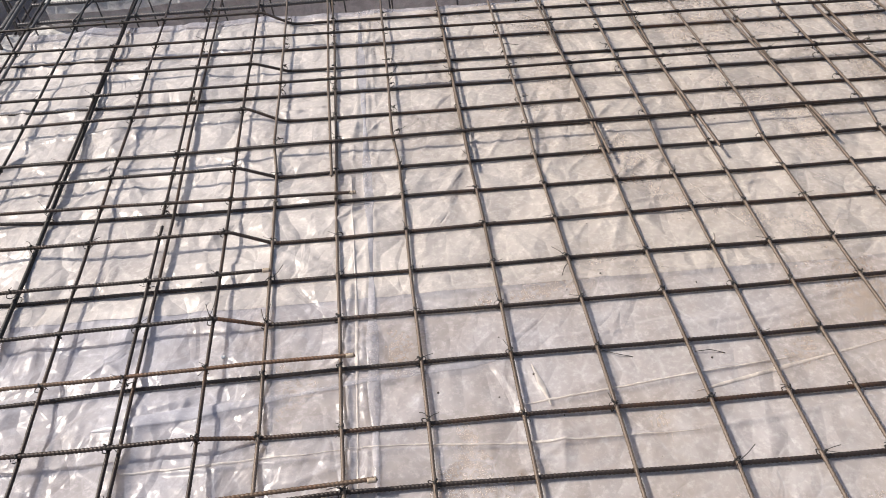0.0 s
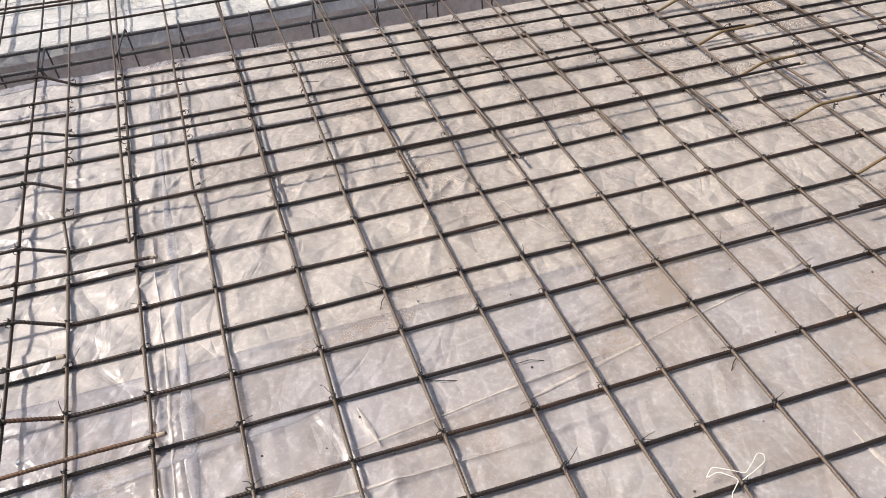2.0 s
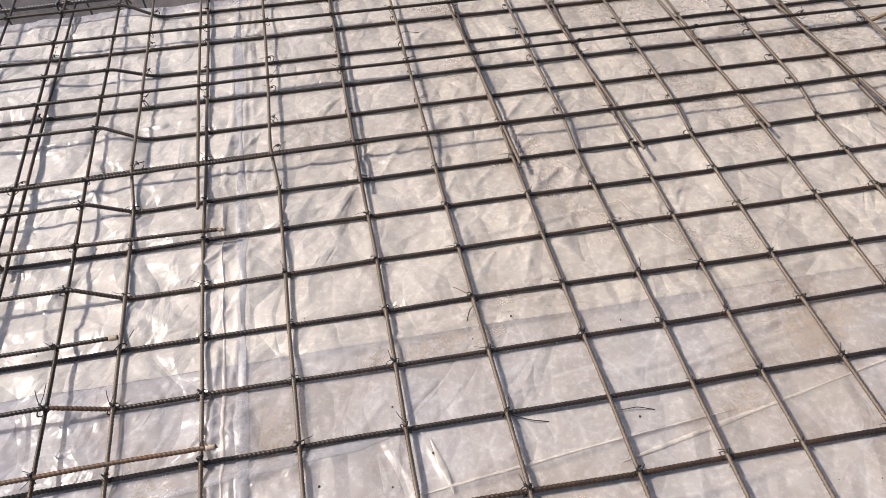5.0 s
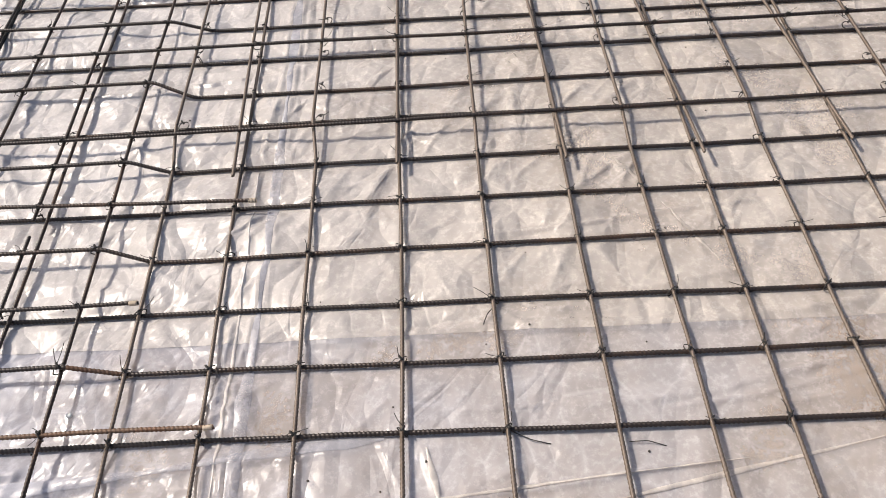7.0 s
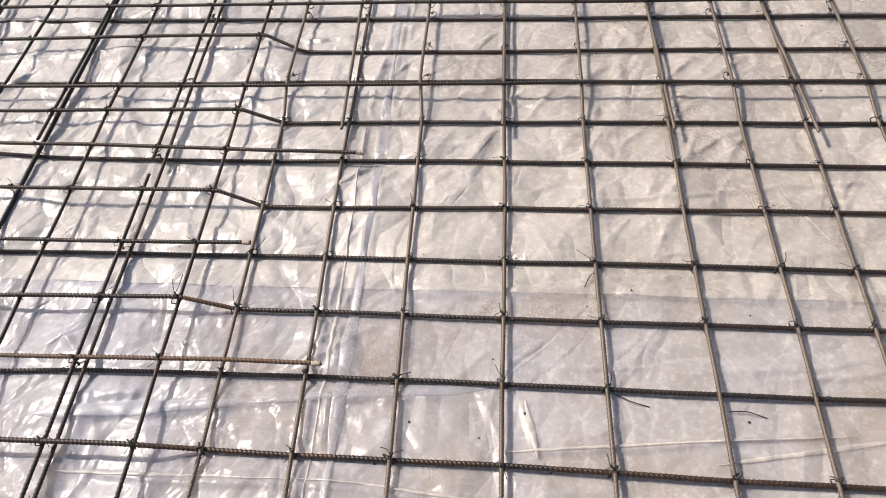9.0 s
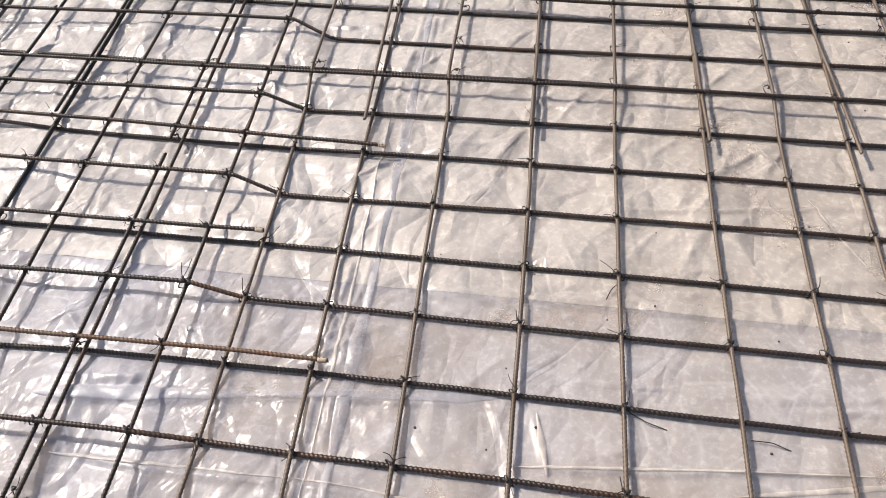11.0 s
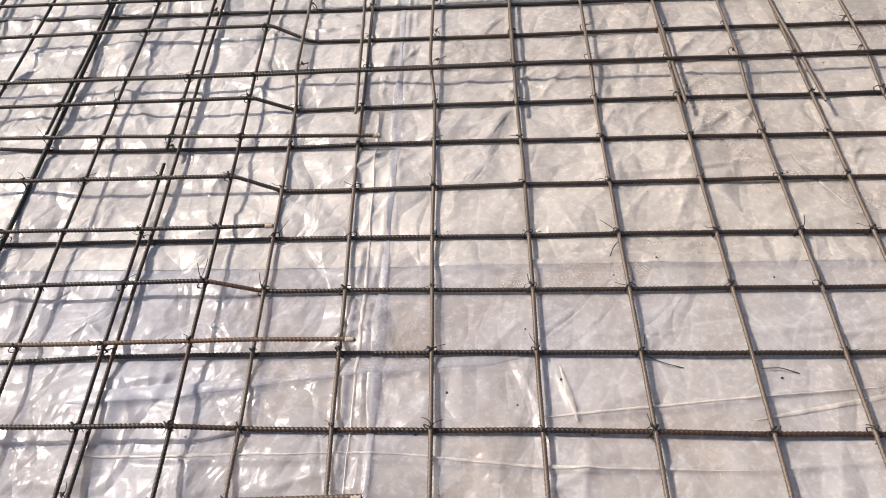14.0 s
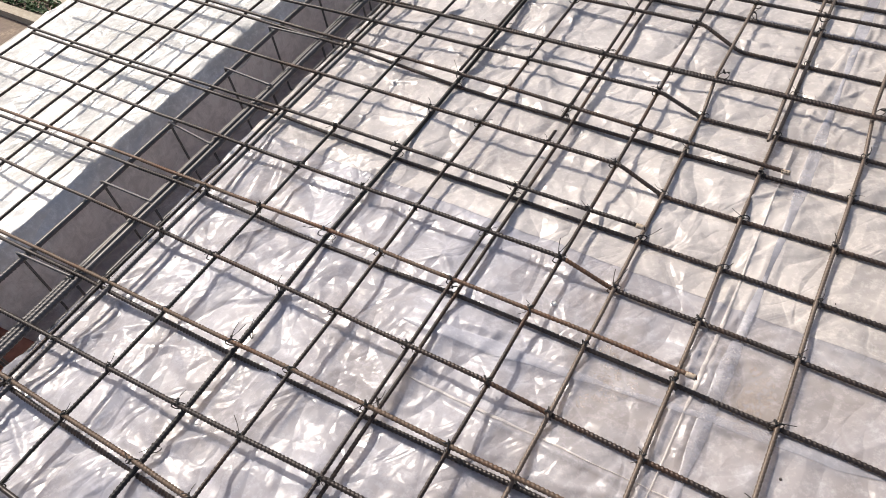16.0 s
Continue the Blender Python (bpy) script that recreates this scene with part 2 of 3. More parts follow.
def tube_mesh(points, radius, sides=6, step=0.0045, soft=0.05, rib=0.21, wobble=0.0, seed=0, origin=None):
    """Vertices and faces of a round bar along a line of corners. Ribbed bars carry a slanting rib every four steps, outside the
    stretch that is passed closely they are plain."""
    q = resample(points, step, soft)
    n = len(q)
    if wobble:
        rng = np.random.RandomState(seed)
        s = np.arange(n) * step
        for k in range(3):
            for length in (1.7, 0.8, 0.35):
                q[:, k] += wobble * (0.4 if k == 2 else 1.0) * length * 0.7 * np.sin(2 * np.pi * (s / length / (0.8 + 0.4 * rng.rand()) + rng.rand()))
    t = np.gradient(q, axis=0)
    t /= np.linalg.norm(t, axis=1)[:, None]
    phase = np.arange(n) % 4
    r = radius * (1 + rib * np.array((-0.3, -0.3, 0.25, 0.85))[phase])
    slant = np.full(n, 0.0026 if rib else 0.0)
    if rib and origin is not None:
        p = q + origin
        near = (p[:, 0] > -1.95) & (p[:, 0] < 1.55) & (p[:, 1] > -0.95) & (p[:, 1] < 1.35)
        r = np.where(near, r, radius)
        keep = near | (np.arange(n) % 12 == 0)
        keep[[0, -1]] = True
        q, t, r, slant = q[keep], t[keep], r[keep], slant[keep]
        n = len(q)
    ref = np.array([0, 0, 1.0]) if np.abs(t[:, 2]).mean() < 0.8 else np.array([1.0, 0, 0])
    a = np.cross(t, ref)
    a /= np.maximum(np.linalg.norm(a, axis=1)[:, None], 1e-6)
    b = np.cross(a, t)
    ang = np.arange(sides) * 2 * np.pi / sides
    ring = q[:, None] + r[:, None, None] * (a[:, None] * np.cos(ang)[None, :, None] + b[:, None] * np.sin(ang)[None, :, None])
    ring = ring + t[:, None] * (slant[:, None] * np.cos(ang)[None, :])[:, :, None]
    verts = ring.reshape(-1, 3)
    i = np.arange(n - 1)[:, None] * sides
    j = np.arange(sides)[None, :]
    k = (j + 1) % sides
    faces = np.stack([i + j, i + k, i + sides + k, i + sides + j], -1).reshape(-1, 4).tolist()
    faces += [list(range(sides))[::-1], list(range((n - 1) * sides, n * sides))]
    return verts, faces


BAR_SEED = [0]


def bar(points, radius, material, label, group, step=0.0023, rib=0.21, name="rebar", wobble=0.0016, soft=0.05, parent=None):
    BAR_SEED[0] += 1
    origin = np.array(points[0], float)
    v, f = tube_mesh(np.array(points, float) - origin, radius, 6, step, soft, rib, wobble, BAR_SEED[0], origin)
    ob = mesh_object(name, v, f, material, parent)
    ob.location = origin
    if not parent:
        tagged(ob, label, "rebar", group)
    return ob


def lattice(x, y, seed):
    """Smooth value noise on arrays, about -1 to 1."""
    rng = np.random.RandomState(seed)
    table = rng.rand(64, 64) * 2 - 1
    xi, yi = np.floor(x).astype(int), np.floor(y).astype(int)
    u, v = x - xi, y - yi
    u, v = u * u * (3 - 2 * u), v * v * (3 - 2 * v)
    g = lambda a, b: table[a % 64, b % 64]
    return (g(xi, yi) * (1 - u) + g(xi + 1, yi) * u) * (1 - v) + (g(xi, yi + 1) * (1 - u) + g(xi + 1, yi + 1) * u) * v


def crumple(x, y, seed, size):
    """Sharp creases and facets of crumpled film, 0 to about 1."""
    wx = x + 0.35 * size * lattice(x / size * 0.9, y / size * 0.9, seed + 1)
    wy = y + 0.35 * size * lattice(x / size * 0.9 + 7, y / size * 0.9 + 3, seed + 2)
    total, weight = 0, 0
    for k in range(5):
        rng = np.random.RandomState(seed * 31 + k)
        ang = rng.rand() * np.pi
        c, s = np.cos(ang), np.sin(ang)
        f = 1.6 ** (k * 0.7) / size
        n = 1 - np.abs(lattice((wx * c + wy * s) * f + 11 * k, (-wx * s + wy * c) * f * 0.45 + 5 * k, seed + 10 + k))
        total = total + n * n / (1 + 0.7 * k)
        weight += 1 / (1 + 0.7 * k)
    return total / weight


def ramp01(v, a, b):
    u = np.clip((v - a) / (b - a), 0, 1)
    return u * u * (3 - 2 * u)


def ridge(x, y, x0, y0, x1, y1, width, height, power=2):
    """A narrow fold in the film along a line."""
    dx, dy = x1 - x0, y1 - y0
    length = math.hypot(dx, dy)
    along = ((x - x0) * dx + (y - y0) * dy) / length
    off = ((x - x0) * -dy + (y - y0) * dx) / length + 0.006 * np.sin(along * 9)
    fade = ramp01(along, -0.05, 0.1) * ramp01(length - along, -0.05, 0.1)
    return height * fade * np.exp(-(np.abs(off / width) ** power))


def box_bm(bm, x0, x1, y0, y1, z0, z1, skew=0.0, lean=(0.0, 0.0)):
    """An upright box whose x ends lean by skew metres per metre of y, and whose y ends lean by lean metres per metre of x."""
    vs = []
    for z in (z0, z1):
        for x, y in ((x0, y0 + lean[0] * x0), (x1, y0 + lean[0] * x1), (x1, y1 + lean[1] * x1), (x0, y1 + lean[1] * x0)):
            vs.append(bm.verts.new((x + skew * y, y, z)))
    for f in ((0, 3, 2, 1), (4, 5, 6, 7), (0, 1, 5, 4), (1, 2, 6, 5), (2, 3, 7, 6), (3, 0, 4, 7)):
        bm.faces.new([vs[i] for i in f])


def part(name, bm, material, parent=None, label=""):
    me = bpy.data.meshes.new(name)
    bm.normal_update()
    bm.to_mesh(me)
    bm.free()
    me.materials.append(material)
    ob = new(name, me)
    if parent:
        ob.parent = parent
    if label:
        ob["label"] = label
    return ob


# ---- setting: decks, beam trenches, ground ----
SKEW = -0.06                       # the slab edge and the long bars lean by this in x per metre of y
EDGE_X, LEFT_X, LEFT_END = -1.775, -2.20, -3.13
EDGE_Y, FAR_Y = 1.705, 2.105
EDGE_LEAN = -0.018                 # the near rim of the far trench leans by this in y per metre of x
TRENCH = -0.26


def slab(name, x0, x1, y0, y1, z0, z1, material, label, skew=SKEW, lean=(0.0, 0.0)):
    bm = bmesh.new()
    box_bm(bm, x0, x1, y0, y1, z0, z1, skew, lean)
    ob = part(name, bm, material)
    return tagged(ob, label, "formwork", kind="structure")


slab("floor", EDGE_X, 4.2, -3.2, EDGE_Y, -0.02, 0.0295, DECK, "tan plywood slab formwork deck under clear film", lean=(0.0, EDGE_LEAN))
slab("floor_far", EDGE_X - 0.02, 4.2, FAR_Y, 6.5, -0.02, 0.008, DECK_PALE, "pale slab formwork deck beyond the beam trench")
slab("floor_left", LEFT_END, LEFT_X, -3.2, EDGE_Y - 0.1, -0.02, 0.008, DECK_PALE, "pale slab formwork deck beside the beam trench")
slab("floor_corner", LEFT_END, LEFT_X, FAR_Y + 0.05, 6.5, -0.02, 0.008, DECK_PALE, "pale slab formwork deck at the far corner")
# sides and bottoms of the trenches
T = 0.025
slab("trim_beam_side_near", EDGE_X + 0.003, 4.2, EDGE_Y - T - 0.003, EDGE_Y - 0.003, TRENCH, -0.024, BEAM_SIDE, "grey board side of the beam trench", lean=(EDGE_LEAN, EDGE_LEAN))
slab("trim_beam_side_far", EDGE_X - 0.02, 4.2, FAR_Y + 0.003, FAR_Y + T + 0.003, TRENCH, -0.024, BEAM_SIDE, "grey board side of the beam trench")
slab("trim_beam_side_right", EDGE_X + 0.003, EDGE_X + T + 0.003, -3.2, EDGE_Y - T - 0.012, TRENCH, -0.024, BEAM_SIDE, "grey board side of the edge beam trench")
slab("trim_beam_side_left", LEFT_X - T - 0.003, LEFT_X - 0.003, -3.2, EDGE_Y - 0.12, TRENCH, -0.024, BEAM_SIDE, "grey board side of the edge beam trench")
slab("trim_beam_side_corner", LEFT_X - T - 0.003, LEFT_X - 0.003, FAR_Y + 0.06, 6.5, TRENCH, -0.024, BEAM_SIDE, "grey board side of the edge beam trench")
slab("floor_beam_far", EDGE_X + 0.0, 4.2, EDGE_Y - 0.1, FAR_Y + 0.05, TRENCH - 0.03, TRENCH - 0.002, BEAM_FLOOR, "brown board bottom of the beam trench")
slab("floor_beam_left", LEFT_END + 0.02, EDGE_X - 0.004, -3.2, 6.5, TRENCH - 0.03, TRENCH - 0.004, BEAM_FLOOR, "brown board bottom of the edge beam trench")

# plain walls that carry the formwork, and the ground far below
GROUND = -2.9
WALL = plain("wall_plaster", (0.42, 0.38, 0.34), 0.9, 0.15, 12)
for name, x0, x1, y0, y1 in (("wall_west", LEFT_END + 0.1, LEFT_END + 0.3, -3.1, 6.4), ("wall_east", 3.9, 4.1, -3.1, 6.4),
                             ("wall_south", LEFT_END + 0.31, 3.89, -3.1, -2.9), ("wall_north", LEFT_END + 0.31, 3.89, 6.2, 6.4)):
    slab(name, x0, x1, y0, y1, GROUND, TRENCH - 0.034, WALL, "plain plastered wall carrying the formwork")
bm = bmesh.new()
box_bm(bm, -400, 400, -400, 400, GROUND - 0.5, GROUND)
tagged(part("ground", bm, SOIL), "brown bare soil around the building site", "ground", kind="structure")
bm = bmesh.new()
box_bm(bm, -40, -4.5, 2.55, 2.68, GROUND, GROUND + 0.10)
tagged(part("kerb", bm, PATH_CONCRETE), "pale concrete kerb between the soil and the planting", "kerb", kind="structure")
bm = bmesh.new()
box_bm(bm, -40, -4.5, 3.0, 3.5, GROUND, GROUND + 0.06)
tagged(part("pavement", bm, PATH_CONCRETE), "pale concrete path beyond the planting", "pavement", kind="structure")
leaf_rng = random.Random(12)
bm = bmesh.new()
for _ in range(1500):
    x, y, z = leaf_rng.uniform(-14, -5), leaf_rng.uniform(2.70, 2.98), GROUND + leaf_rng.uniform(0.01, 0.16)
    m = Matrix.Translation((x, y, z)) @ Euler((leaf_rng.uniform(-0.8, 0.8), leaf_rng.uniform(-0.8, 0.8), leaf_rng.uniform(0, 6.3))).to_matrix().to_4x4()
    a, b = leaf_rng.uniform(0.03, 0.07), leaf_rng.uniform(0.015, 0.03)
    bm.faces.new([bm.verts.new(m @ Vector(p)) for p in ((-a, 0, 0), (0, -b, 0.008), (a, 0, 0), (0, b, 0.008))])
tagged(part("low_plants", bm, LEAF), "low green plants along the concrete kerb", "plants", kind="stuff")


# ---- film ----
# row: y = a + b x for the lower run, and the same for the raised run over the edge beam
EVEN = {-4: (-0.965, 0.010, -0.945, 0.060), -2: (-0.648, 0.010, -0.620, 0.076), 0: (-0.335, 0.013, -0.332, 0.033), 2: (-0.003, 0.012, 0.013, 0.030),
        4: (0.310, 0.012, 0.327, 0.010), 6: (0.613, 0.006, 0.635, 0.017), 8: (0.917, -0.006, 0.957, 0.004), 10: (1.242, -0.022, 1.248, -0.021), 12: (1.622, -0.024, 1.672, -0.013)}
ODD = {-5: (-1.12, 0.0), -3: (-0.80, 0.006), -1: (-0.490, 0.002), 1: (-0.163, 0.013), 3: (0.150, 0.004), 5: (0.466, 0.002), 7: (0.780, 0.0),
       9: (1.074, -0.015), 11: (1.408, -0.027)}
TOP_ROD = {-5: (-1.11, 0.05, -0.5), -3: (-0.797, 0.044, -0.45), -1: (-0.465, 0.062, -0.312), 1: (-0.126, 0.052, -0.371), 3: (0.174, 0.026, -0.611), 5: (0.454, -0.016, -0.386),
           7: (0.727, 0.008, 1.918), 9: (1.104, -0.011, 1.891), 11: (1.442, -0.030, 3.6)}

def spread(*stretches):
    """Positions in stretches of (from, to, cell)."""
    return np.unique(np.concatenate([np.linspace(a, b, int(round((b - a) / c)) + 1) for a, b, c in stretches]).round(5))


FILM_GRID = []


def film_top(x, y):
    """Height of the main film at a place."""
    xs, ys, z = FILM_GRID[0]
    i = int(np.clip(np.searchsorted(xs, x - SKEW * y), 1, len(xs) - 1))
    j = int(np.clip(np.searchsorted(ys, y - EDGE_LEAN * x), 1, len(ys) - 1))
    return float(z[j - 1:j + 1, i - 1:i + 1].max())


def film_sheet(name, xs, ys, level, material, label, amount, seed, detailed=False, rim=None, shear=0.0):
    nx, ny = len(xs), len(ys)
    gx, gy = np.meshgrid(xs, ys)
    gy = gy + shear * gx
    wx = gx + SKEW * gy
    left = 1 - ramp01(wx, -0.95, 0.25) if detailed else np.ones_like(wx)
    left = np.clip(left + 0.25 * lattice(wx * 1.7, gy * 1.7, seed + 70) * left, 0, 1)
    slack = 0.16 + 0.34 * ramp01(gy, 0.0, 0.25) * (1 - 0.6 * ramp01(wx, 0.5, 1.3)) if detailed else 0.16
    strength = amount * (slack + (1 - slack) * left)
    h = strength * (0.028 * crumple(wx, gy, seed, 0.30) ** 2 + 0.018 * crumple(wx, gy, seed + 50, 0.14) ** 2 + 0.0025 * crumple(wx, gy, seed + 60, 0.07))
    h = h + 0.0025 * (lattice(wx * 2.3, gy * 2.3, seed + 90) + 1) - strength * 0.006
    if detailed:
        for k, x in enumerate((-0.392, -0.352, -0.330)):
            h = h + ridge(wx, gy, x + 0.025, -1.3, x - 0.03, 1.7, 0.006, 0.008 - 0.0015 * k)
        for a in ((-0.95, -0.285, -0.03, -0.172), (-0.22, 0.066, 0.75, 0.083)):
            h = h + ridge(wx, gy, *a, 0.017, 0.006, 6)
        for a in ((-0.82, -0.405, 0.36, -0.40), (0.04, -0.30, 0.66, -0.23), (-0.25, -0.20, 0.04, -0.16),
                  (0.36, -0.40, 1.3, -0.30), (0.55, -0.12, 1.35, 0.02), (0.50, 0.60, 0.60, 0.47), (1.10, -0.60, 1.10, -0.78), (0.05, -0.20, 0.09, -0.31),
                  (-1.7, 0.9, -0.4, 1.0), (0.2, 0.35, 0.9, 0.42), (0.62, 0.42, 0.70, 0.25), (0.75, -0.05, 1.5, 0.10)):
            h = h + ridge(wx, gy, *a, 0.006, 0.007)
        pleats = random.Random(77)
        for k in range(16):                     # long slack pleats along the lap of the two sheets
            x, y, long = pleats.uniform(0.1, 1.3), pleats.uniform(-0.14, 0.16), pleats.uniform(0.25, 0.6)
            h = h + ridge(wx, gy, x, y, x + long, y + long * pleats.uniform(0.06, 0.2), pleats.uniform(0.006, 0.011), pleats.uniform(0.004, 0.007), 1.3)
        for k in range(36):                     # curved drag wrinkles in the warm sheet
            x, y, ang, half = pleats.uniform(-0.35, 0.55), pleats.uniform(0.22, 1.0), radians(pleats.gauss(62, 14)), pleats.uniform(0.06, 0.15)
            h = h + ridge(wx, gy, x - half * math.cos(ang), y - half * math.sin(ang), x + half * math.cos(ang), y + half * math.sin(ang), pleats.uniform(0.007, 0.014), pleats.uniform(0.006, 0.011), 1.3)
        for k in range(165):
            if k < 115:
                x, y, tall = pleats.uniform(-1.75, -0.32), pleats.uniform(-1.1, 1.6), pleats.uniform(0.006, 0.013)
            else:
                x, y, tall = pleats.uniform(-0.3, 1.6), pleats.uniform(-0.8, 1.5), pleats.uniform(0.003, 0.007)
            ang, half = radians(pleats.choice((62, 118, 35, 150)) + pleats.gauss(0, 16)), pleats.uniform(0.03, 0.13)
            dx, dy, wide = half * math.cos(ang), half * math.sin(ang), pleats.uniform(0.005, 0.014)
            box = (wx > x - half - 0.1) & (wx < x + half + 0.1) & (gy > y - half - 0.1) & (gy < y + half + 0.1)
            h[box] += ridge(wx[box], gy[box], x - dx, y - dy, x + dx, y + dy, wide, tall, 1.2)
        room = np.full_like(wx, 0.034)          # room under the bars that lie low
        for a, b, *raised in [v for v in EVEN.values()] + [v for v in ODD.values()]:
            away = np.abs(gy - a - b * wx)
            low = ramp01(wx, -0.80, -0.66) if raised else ramp01(wx, -1.5, -1.3)
            room = np.minimum(room, 0.0040 + 0.03 * ramp01(away, 0.004, 0.07) + 0.03 * (1 - low))
        h = room * np.tanh(np.maximum(h, 0.0) / room)
    z = level + np.maximum(h, 0.0005)
    if rim:       # the film hangs over the rims of the deck into the trench
        over = np.maximum(np.maximum(rim[0] - gx, gx - rim[1]), np.maximum(rim[2] - gy, gy - EDGE_LEAN * gx - rim[3]))
        hang = 0.75 + 0.25 * lattice(wx * 6, gy * 6, seed + 33)
        z = z - np.clip(over, 0, None) ** 0.7 * 1.1 * hang
    if detailed and not FILM_GRID:
        FILM_GRID.append((xs, ys, z))
    verts = np.stack([wx, gy, z], -1).reshape(-1, 3)
    i = (np.arange(ny - 1)[:, None] * nx + np.arange(nx - 1)[None, :]).ravel()
    faces = np.stack([i, i + 1, i + nx + 1, i + nx], 1)
    ob = mesh_object(name, verts.tolist(), faces.tolist(), material)
    return tagged(ob, label, "plastic sheet")


main_film = film_sheet("plastic_sheet", spread((EDGE_X - 0.05, EDGE_X + 0.004, 0.004), (EDGE_X + 0.004, 0.9, 0.0056), (0.9, 4.1, 0.025)), spread((-2.2, -1.1, 0.04), (-1.1, 1.0, 0.0056), (1.0, EDGE_Y - 0.004, 0.009), (EDGE_Y - 0.004, EDGE_Y + 0.02, 0.004)), 0.0310, FILM,
           "clear crumpled polythene sheet laid over the formwork deck", 1.0, 3, True, (EDGE_X - 0.005, 9, -9, EDGE_Y + 0.004), EDGE_LEAN)
film_sheet("plastic_sheet", spread((EDGE_X - 0.02, EDGE_X + 0.004, 0.004), (EDGE_X + 0.004, 0.9, 0.0056), (0.9, 4.1, 0.02)), spread((0.066, 1.0, 0.0056), (1.0, EDGE_Y - 0.03, 0.009)), 0.0328, FILM_UPPER,
           "second warm-toned film layer overlapping the clear sheet", 1.0, 3, True, (EDGE_X - 0.005, 9, -9, EDGE_Y + 0.004), 0.012)
film_sheet("plastic_sheet", spread((-2.05, -1.70, 0.012)), spread((1.72, 2.14, 0.012)), -0.16, FILM_WHITE, "crumpled scrap of milky film in the trench corner", 2.2, 41)


def fold(corners, width, rise=0.003):
    """A folded pleat of film lying flat on the sheet, a second layer along a line."""
    q = resample([(x, y, 0) for x, y in corners], 0.012, 0.10)
    t = np.gradient(q, axis=0)
    side = np.stack([-t[:, 1], t[:, 0]], 1) / np.linalg.norm(t[:, :2], axis=1)[:, None]
    verts = []
    for k, (p, n) in enumerate(zip(q, side)):
        w = width * (0.75 + 0.35 * math.sin(k * 0.11) + 0.1 * math.sin(k * 0.43)) * min(1, (k + 2) / 8, (len(q) - k + 1) / 8)
        for u, lift in ((-0.5, 0.0012), (-0.38, rise), (0.38, rise * 0.8), (0.5, 0.0012)):
            x, y = p[0] + n[0] * u * w, p[1] + n[1] * u * w
            verts.append((x, y, film_top(x, y) + lift))
    faces = [(4 * k + m, 4 * k + m + 4, 4 * k + m + 5, 4 * k + m + 1) for k in range(len(q) - 1) for m in range(3)]
    return mesh_object("fold", verts, faces, FILM_FOLD if width > 0.02 else FILM_UPPER, main_film)


fold(((-0.98, -0.29), (-0.477, -0.231), (-0.215, -0.189), (-0.03, -0.170)), 0.030)
fold(((-0.90, -0.41), (-0.289, -0.384), (0.018, -0.405), (0.40, -0.402)), 0.007)
fold(((0.02, -0.303), (0.30, -0.268), (0.68, -0.228)), 0.007)
fold(((-0.29, -1.0), (-0.328, -0.158), (-0.344, 0.338), (-0.385, 1.06), (-0.42, 1.70)), 0.028)
fold(((-0.34, -0.9), (-0.375, 0.04), (-0.41, 0.60)), 0.008)
fold(((0.42, -0.30), (0.85, -0.21), (1.35, -0.10)), 0.010)
fold(((0.50, 0.62), (0.60, 0.46)), 0.012)
fold(((1.09, -0.60), (1.11, -0.80)), 0.016)
fold(((0.055, -0.19), (0.085, -0.31)), 0.018)
fold(((0.62, 0.43), (0.72, 0.24)), 0.010)
film_sheet("plastic_sheet", spread((EDGE_X - 0.01, 4.1, 0.022)), spread((FAR_Y - 0.022, FAR_Y + 0.006, 0.004), (FAR_Y + 0.006, 5.5, 0.022)), 0.010, FILM_WHITE, "polythene sheet over the far formwork deck, whitened to paint in sun glare", 0.6, 11, False, (-9, 9, FAR_Y - 0.003, 9))
film_sheet("plastic_sheet", spread((LEFT_END + 0.02, LEFT_X, 0.011), (LEFT_X, LEFT_X + 0.03, 0.004)), spread((-2.2, EDGE_Y - 0.12, 0.011)), 0.010, FILM_WHITE, "polythene sheet over the side deck, whitened to paint in sun glare", 0.7, 17, False, (-9, LEFT_X + 0.004, -9, 9))
film_sheet("plastic_sheet", spread((LEFT_END + 0.02, LEFT_X - 0.008, 0.022)), spread((FAR_Y + 0.06, 5.5, 0.022)), 0.010, FILM_WHITE, "polythene sheet over the corner deck, whitened to paint in sun glare", 0.6, 23)

# ---- reinforcement of the main slab ----
ZB, ZV, ZT, ZTV = 0.043, 0.053, 0.084, 0.074       # bottom bars, bars over them, top bars, top bars under those
RH, RV = 0.0054, 0.0046
XL, XR = -3.06, 3.9                                # ends of the long bars
CRANK_LOW, CRANK_HIGH = -0.610, -0.728
ROWS_G, COLS_G = "slab bars along the edge", "slab bars across"


def rust_stretch(ob, x0, x1, material):
    """Rust on the bent stretch of a bar, where the mill skin has cracked off."""
    me = ob.data
    me.materials.append(material)
    for face in me.polygons:
        x = me.vertices[face.vertices[0]].co.x + ob.location.x
        if x0 < x < x1:
            face.material_index = 1


def crank_x(y):
    return -0.055 * y


